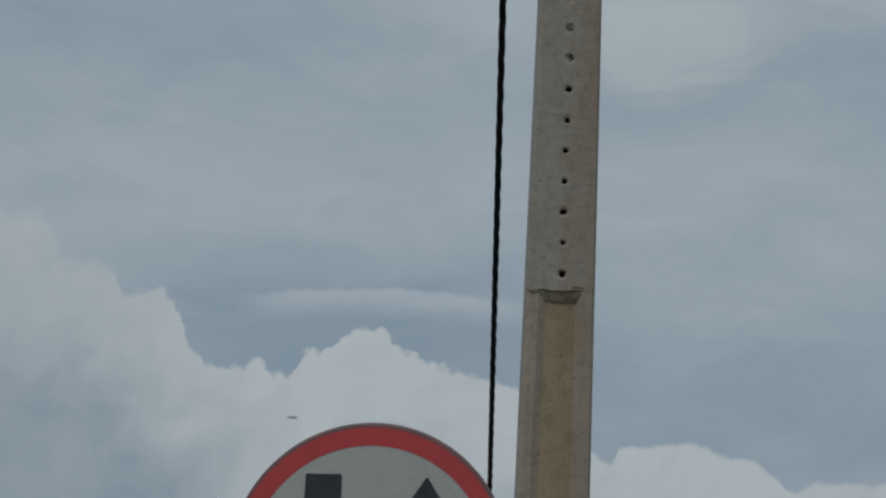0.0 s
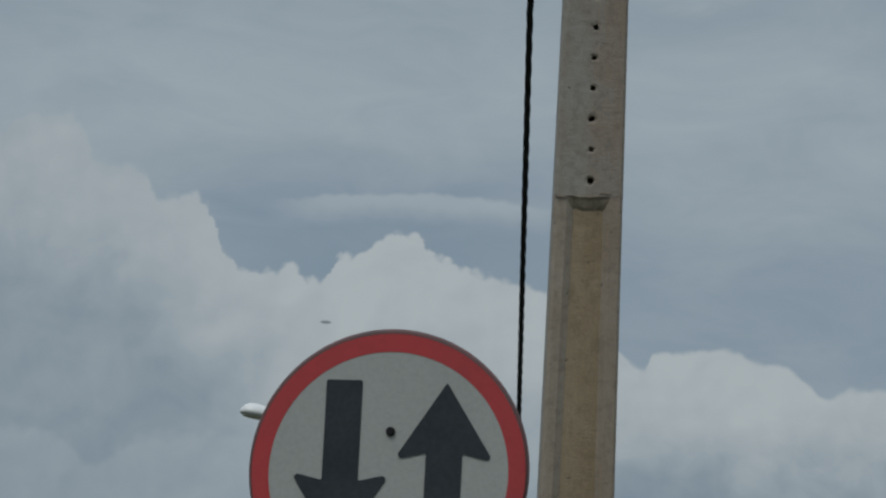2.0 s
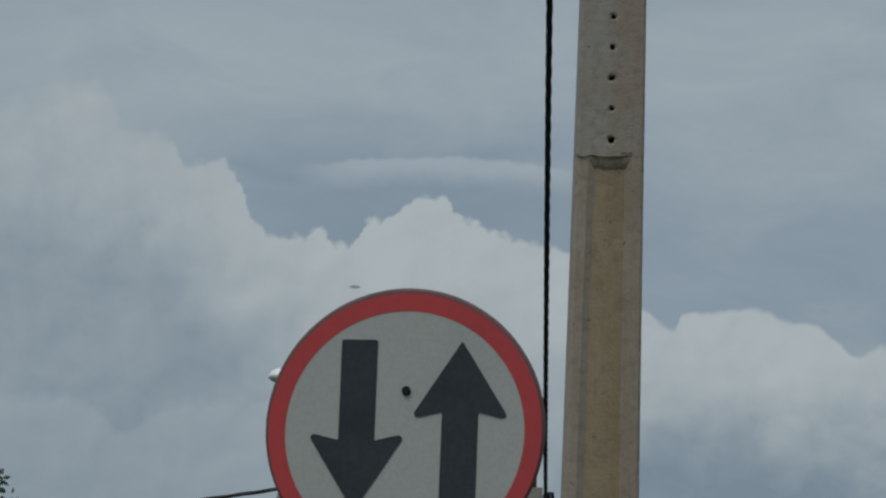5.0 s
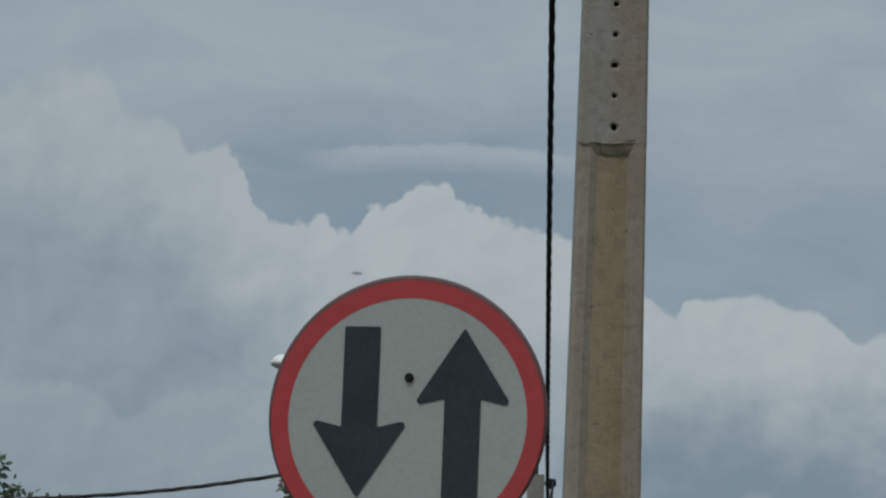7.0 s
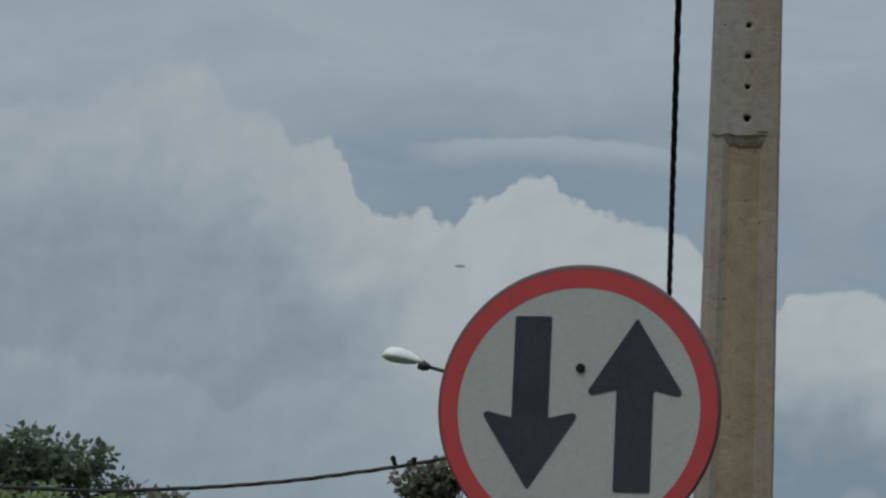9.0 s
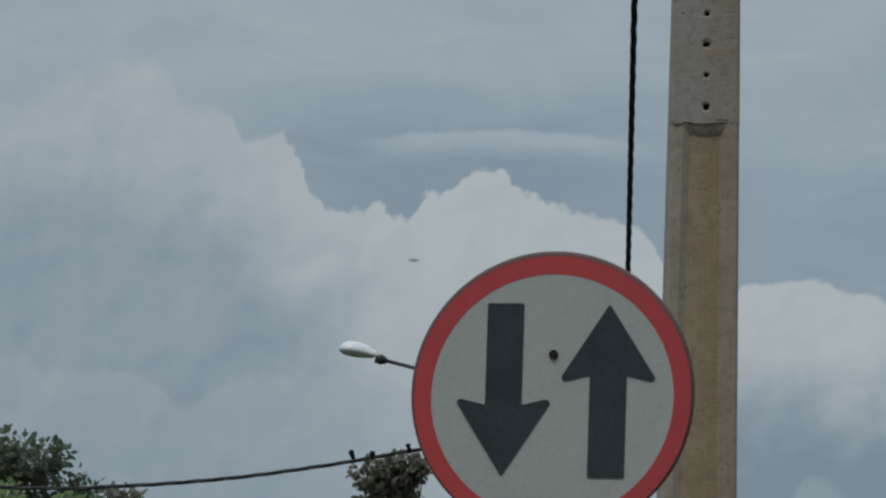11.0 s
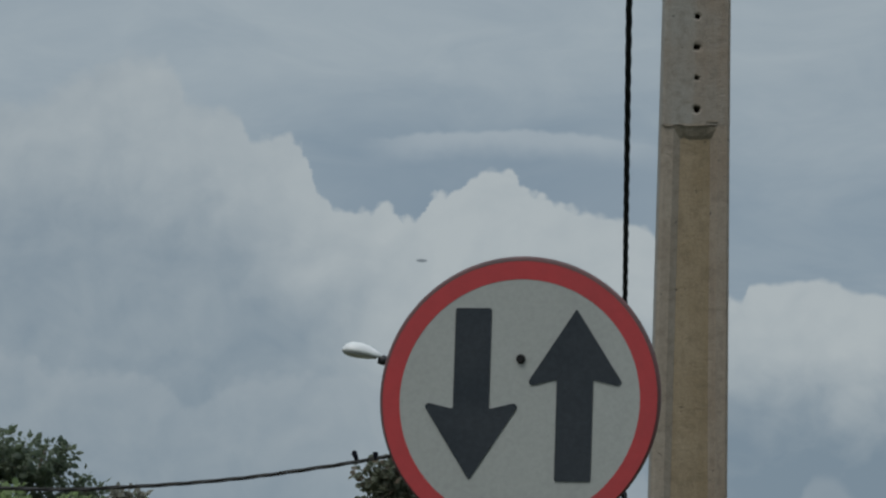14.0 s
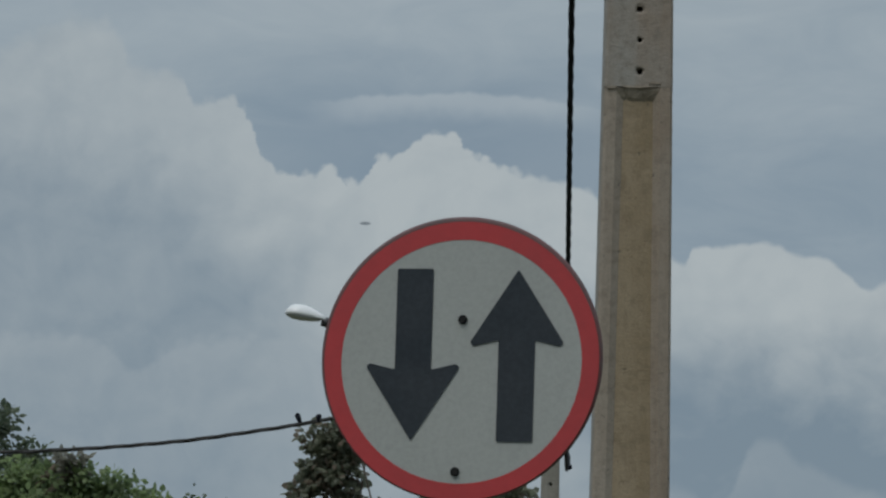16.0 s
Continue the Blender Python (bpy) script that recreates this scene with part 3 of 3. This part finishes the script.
street_line = thing("power_cable", (0, 0, 0), "black twisted power cable sagging between two concrete poles", "cable")
LINE_A, LINE_B = (0.356, 14.43, 6.06), (1.31, 45.95, 6.14)
twisted(street_line, along(LINE_A, LINE_B, 1.49, 420), 3, 0.0058, 0.0088, 0.8, CABLE)
bm = bmesh.new()
tube(bm, [(1.235, 45.9, 6.095), (1.27, 45.88, 6.1), (1.31, 45.86, 6.09), (1.335, 45.86, 6.065)], [0.022, 0.05, 0.06, 0.02], 10)
part("dead_end_clamp", bm, CABLE, street_line, "black strain clamp on the pole", True)
bm = bmesh.new()
tube(bm, [(1.304, 45.86, 6.06), (1.304, 45.86, 6.0), (1.29, 45.86, 5.93), (1.3, 45.86, 5.86), (1.318, 45.86, 5.82), (1.312, 45.86, 5.77), (1.318, 45.86, 5.73)], [0.015, 0.015, 0.017, 0.02, 0.019, 0.021, 0.018], 8)
tail = part("cable_tail", bm, WORN_CABLE, street_line, "kinked grey cable end hanging loose", True)
bm = bmesh.new()
tube(bm, [(1.29, 45.86, 5.715), (1.32, 45.86, 5.72), (1.352, 45.86, 5.73)], [0.02, 0.03, 0.02], 8)
part("end_cap", bm, CABLE, tail, "black end cap", True)
bm = bmesh.new()
tube(bm, [(0.356, 14.43, 6.06), (0.42, 14.47, 6.06), (0.5, 14.5, 6.06)], [0.018, 0.014, 0.02], 8)
part("bracket", bm, STEEL, street_line, "steel hook on the pole", True)
side_line = thing("service_cable", (0, 0, 0), "thick weathered black service cable strung past the trees", "cable")
knots = [Vector(p) for p in ((-14.0, 45.8, 6.35), (-9.0, 45.8, 5.82), (-5.02, 45.8, 5.725), (-3.85, 45.8, 5.765), (-2.70, 45.8, 5.878), (-1.78, 45.8, 6.025), (-1.32, 45.8, 6.112), (-0.6, 45.85, 6.26), (1.1, 45.95, 6.55))]


def smooth_line(knots, n):
    out = []
    for i in range(len(knots) - 1):
        p = [knots[max(i - 1, 0)], knots[i], knots[i + 1], knots[min(i + 2, len(knots) - 1)]]
        for k in range(n):
            t = k / n
            out.append(0.5 * (2 * p[1] + (p[2] - p[0]) * t + (2 * p[0] - 5 * p[1] + 4 * p[2] - p[3]) * t * t + (3 * p[1] - p[0] - 3 * p[2] + p[3]) * t ** 3))
    return out + [knots[-1]]


twisted(side_line, smooth_line(knots, 26), 3, 0.0095, 0.0135, 0.9, WORN_CABLE)
for x, z, lean, tall in ((-1.43, 6.1, 0.02, 1.0), (-1.25, 6.125, 0.0, 0.7), (-0.86, 6.2, 0.015, 0.8)):
    bm = bmesh.new()
    tube(bm, [(x, 45.8, z - 0.02), (x - lean, 45.8, z + 0.03 * tall), (x - 2 * lean, 45.8, z + 0.085 * tall), (x - 2.2 * lean, 45.8, z + 0.1 * tall)], [0.016, 0.024, 0.03, 0.018], 8)
    part("connector", bm, CABLE, side_line, "stubby black tap connector", True)


# ---- the street lamp on the distant pole ----
lamp = thing("street_lamp", (1.14, 46.0, 6.2), "white cobra-head street lamp on a thin dark curved arm", "street lamp")
bm = bmesh.new()
tube(bm, [(0, 0.27, -0.6), (0, 0.27, 0.35), (-0.06, 0.27, 0.48), (-0.35, 0.27, 0.6), (-1.0, 0.27, 0.74), (-1.86, 0.27, 0.885), (-2.33, 0.27, 0.995)], [0.03, 0.03, 0.028, 0.025, 0.022, 0.02, 0.02], 10)
part("arm", bm, LAMP_DARK, lamp, "thin dark steel arm", True)


def lamp_shell(bm, rows, upper):
    """Half of the head: rows of (along, half width, height) from the neck to the nose."""
    loops = []
    for s, w, h in rows:
        loops.append([bm.verts.new((-s, w * math.cos(a), (h if upper else -0.32 * h) * math.sin(a))) for a in (math.pi * j / 10 for j in range(11))])
    for a, b in zip(loops, loops[1:]):
        for j in range(10):
            bm.faces.new((a[j], a[j + 1], b[j + 1], b[j]))
    for end in (loops[0], loops[-1]):
        bm.faces.new(end)
    for a, b in zip(loops, loops[1:]):
        bm.faces.new((a[0], b[0], b[-1], a[-1]))


head = pose(-2.36, 0.27, 1.02, 0, 8, 0)
bm = bmesh.new()
lamp_shell(bm, [(0.0, 0.04, 0.04), (0.06, 0.065, 0.065), (0.15, 0.11, 0.105), (0.25, 0.135, 0.125), (0.34, 0.13, 0.118), (0.39, 0.1, 0.088), (0.42, 0.05, 0.05), (0.425, 0.02, 0.02)], True)
bmesh.ops.transform(bm, matrix=head, verts=bm.verts)
body = part("housing", bm, LAMP_BODY, lamp, "white painted lamp housing", True)
bm = bmesh.new()
lamp_shell(bm, [(0.06, 0.055, 0.05), (0.15, 0.1, 0.1), (0.25, 0.125, 0.12), (0.34, 0.12, 0.11), (0.39, 0.09, 0.07), (0.41, 0.04, 0.03)], False)
bmesh.ops.transform(bm, matrix=head @ pose(0, 0, -0.002), verts=bm.verts)
part("bowl", bm, LAMP_BOWL, body, "cloudy lamp bowl", True)
bm = bmesh.new()
tube(bm, [(-2.28, 0.27, 0.98), (-2.34, 0.27, 0.995), (-2.40, 0.27, 1.01)], [0.03, 0.055, 0.05], 10)
part("neck", bm, LAMP_DARK, lamp, "dark neck clamp", True)


# ---- trees ----
def leaf(bm_v, bm_f, p, d, n, size, wide):
    """One leaf of six triangles, folded along its rib."""
    s = d.cross(n).normalized() * size * wide
    b = len(bm_v)
    lift = n * size * 0.06
    bm_v += [p, p + d * size * 0.3 + s - lift, p + d * size * 0.7 + 0.8 * s - lift, p + d * size - 2 * lift, p + d * size * 0.7 - 0.8 * s - lift, p + d * size * 0.3 - s - lift, p + d * size * 0.5 + lift]
    bm_f += [(b + i, b + (i + 1) % 6, b + 6) for i in range(6)]


def tree(name, place, label, trunk_top, clumps, leaves, size, wide, material, seed, tuft=0.16, gaps=0.5, dead=()):
    """Trunk, limbs to every clump, and a crown of single leaves in tufts on twigs; clumps: (x, y, z, r) from the foot."""
    rnd = random.Random(seed)
    t = thing(name, place, label, "tree")
    bm = bmesh.new()
    tx, tz, tr = trunk_top
    tube(bm, [(0, 0, -0.1), (tx * 0.2, 0.05, tz * 0.3), (tx * 0.6, -0.05, tz * 0.7), (tx, 0, tz)], [tr * 1.5, tr * 1.1, tr * 0.9, tr * 0.75], 12)
    part("trunk", bm, BARK, t, "rough brown trunk", True)
    twigs = bmesh.new()

    def foliate(part_name, some, count, skin, words):
        vs, fs = [], []
        total = sum(c[3] ** 2 for c in some)
        for x, y, z, r in some:
            c = Vector((x, y, z))
            bm = bmesh.new()
            root = Vector((tx, 0, tz))
            mid = root.lerp(c, 0.5) + Vector((rnd.uniform(-0.2, 0.2), rnd.uniform(-0.2, 0.2), -0.15 * r))
            tube(bm, [root, mid, c, c + Vector((rnd.uniform(-0.3, 0.3) * r, 0, 0.55 * r))], [tr * 0.6, tr * 0.4, tr * 0.22, tr * 0.08], 7)
            part("limb", bm, BARK, t, "", True)
            for n in range(int(count * r * r / total / 14)):
                d = Vector((rnd.gauss(0, 1), rnd.gauss(0, 1), rnd.gauss(0.3, 1))).normalized()
                k = rnd.random() ** 0.35
                lobe = noise.noise((d * 2.6 + c) * 1.1)
                p = c + d * r * k * (0.84 + 0.4 * lobe + (0.22 if n % 9 == 0 else 0.0))
                if noise.noise(p * (1.1 / r + 1.2) + Vector((seed, 0, 0))) > gaps:
                    continue
                if n % 4 == 0:
                    tube(twigs, [c.lerp(p, 0.55), c.lerp(p, 0.8) + Vector((0, 0, 0.05 * r)), p], [tr * 0.07, tr * 0.05, 0.004], 4, False)
                for _ in range(14):
                    w = (d * 0.5 + Vector((rnd.gauss(0, 1), rnd.gauss(0, 1), rnd.gauss(-0.25, 0.8)))).normalized()
                    up = (d * 0.7 + Vector((rnd.gauss(0, 0.7), rnd.gauss(0, 0.7), rnd.gauss(0.5, 0.6)))).normalized()
                    leaf(vs, fs, p + w * tuft * rnd.uniform(0.0, 1.0), w, up, size * rnd.uniform(0.6, 1.25), wide)
        me = bpy.data.meshes.new(part_name)
        me.from_pydata(vs, [], fs)
        me.materials.append(skin)
        crown = new(part_name, me)
        crown.parent = t
        crown["kind"], crown["label"] = "stuff", words

    foliate("crown", clumps, leaves, material, "crown of many small leaves")
    if dead:
        foliate("dead_leaves", dead, 330, LEAF_DRY, "hanging bunch of grey dead leaves")
    part("twigs", twigs, BARK, t, "thin bare twigs", True)["kind"] = "stuff"
    return t


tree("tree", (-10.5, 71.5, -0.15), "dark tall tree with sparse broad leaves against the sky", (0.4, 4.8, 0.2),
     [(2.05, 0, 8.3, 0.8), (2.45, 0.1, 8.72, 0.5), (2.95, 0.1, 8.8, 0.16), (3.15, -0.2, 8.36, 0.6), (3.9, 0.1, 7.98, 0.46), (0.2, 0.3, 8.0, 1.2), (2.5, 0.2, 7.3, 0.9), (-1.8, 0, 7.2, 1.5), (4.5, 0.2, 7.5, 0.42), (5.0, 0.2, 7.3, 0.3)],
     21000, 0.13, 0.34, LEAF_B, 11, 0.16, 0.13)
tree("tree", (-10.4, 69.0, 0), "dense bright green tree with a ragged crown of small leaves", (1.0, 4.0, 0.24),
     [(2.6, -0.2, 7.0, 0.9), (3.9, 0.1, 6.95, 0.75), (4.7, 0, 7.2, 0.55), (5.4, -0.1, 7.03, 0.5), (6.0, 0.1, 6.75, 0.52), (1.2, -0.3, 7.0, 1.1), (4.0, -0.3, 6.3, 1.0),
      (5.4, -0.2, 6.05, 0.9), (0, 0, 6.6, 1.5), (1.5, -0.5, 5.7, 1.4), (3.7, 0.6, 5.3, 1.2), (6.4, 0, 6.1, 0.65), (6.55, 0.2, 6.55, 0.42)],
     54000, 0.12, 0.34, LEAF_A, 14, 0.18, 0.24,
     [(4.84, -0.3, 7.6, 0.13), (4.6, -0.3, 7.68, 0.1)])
tree("tree", (-4.6, 82.0, 0), "distant dark green tree with a low rounded crown", (0.2, 4.6, 0.2),
     [(0.35, 0, 7.75, 0.55), (1.0, 0, 7.3, 0.5), (-0.6, 0.2, 7.5, 0.7), (0.2, 0, 6.4, 1.0), (-1.4, 0, 6.8, 0.9)], 15000, 0.12, 0.44, LEAF_B, 12, 0.22, 0.25)
tree("tree", (-0.35, 46.6, 0.045), "vine-smothered small tree with dark and dry brown leaves", (-0.4, 4.2, 0.03),
     [(-0.98, -0.1, 6.03, 0.08), (-0.97, -0.05, 5.84, 0.13), (-1.02, 0, 5.62, 0.14), (-1.04, -0.05, 5.4, 0.15), (-0.38, -0.1, 6.05, 0.1), (-0.84, -0.1, 6.0, 0.12), (-0.7, -0.15, 6.02, 0.13), (-0.54, -0.15, 6.03, 0.14), (-0.72, 0, 5.84, 0.22), (-0.5, 0, 5.9, 0.15), (-0.87, -0.05, 5.62, 0.2),
      (-0.72, -0.1, 5.5, 0.27), (-0.62, 0, 5.66, 0.21), (0.4, 0, 5.3, 0.22), (0.8, 0, 5.27, 0.2),
      (1.17, 0, 5.45, 0.18), (1.05, 0, 5.2, 0.24), (-0.62, 0, 5.1, 0.34), (-0.3, 0, 4.9, 0.4), (0.3, 0, 4.8, 0.4), (0.9, 0, 4.8, 0.36)], 9500, 0.09, 0.36, LEAF_C, 13, 0.085, 0.1)
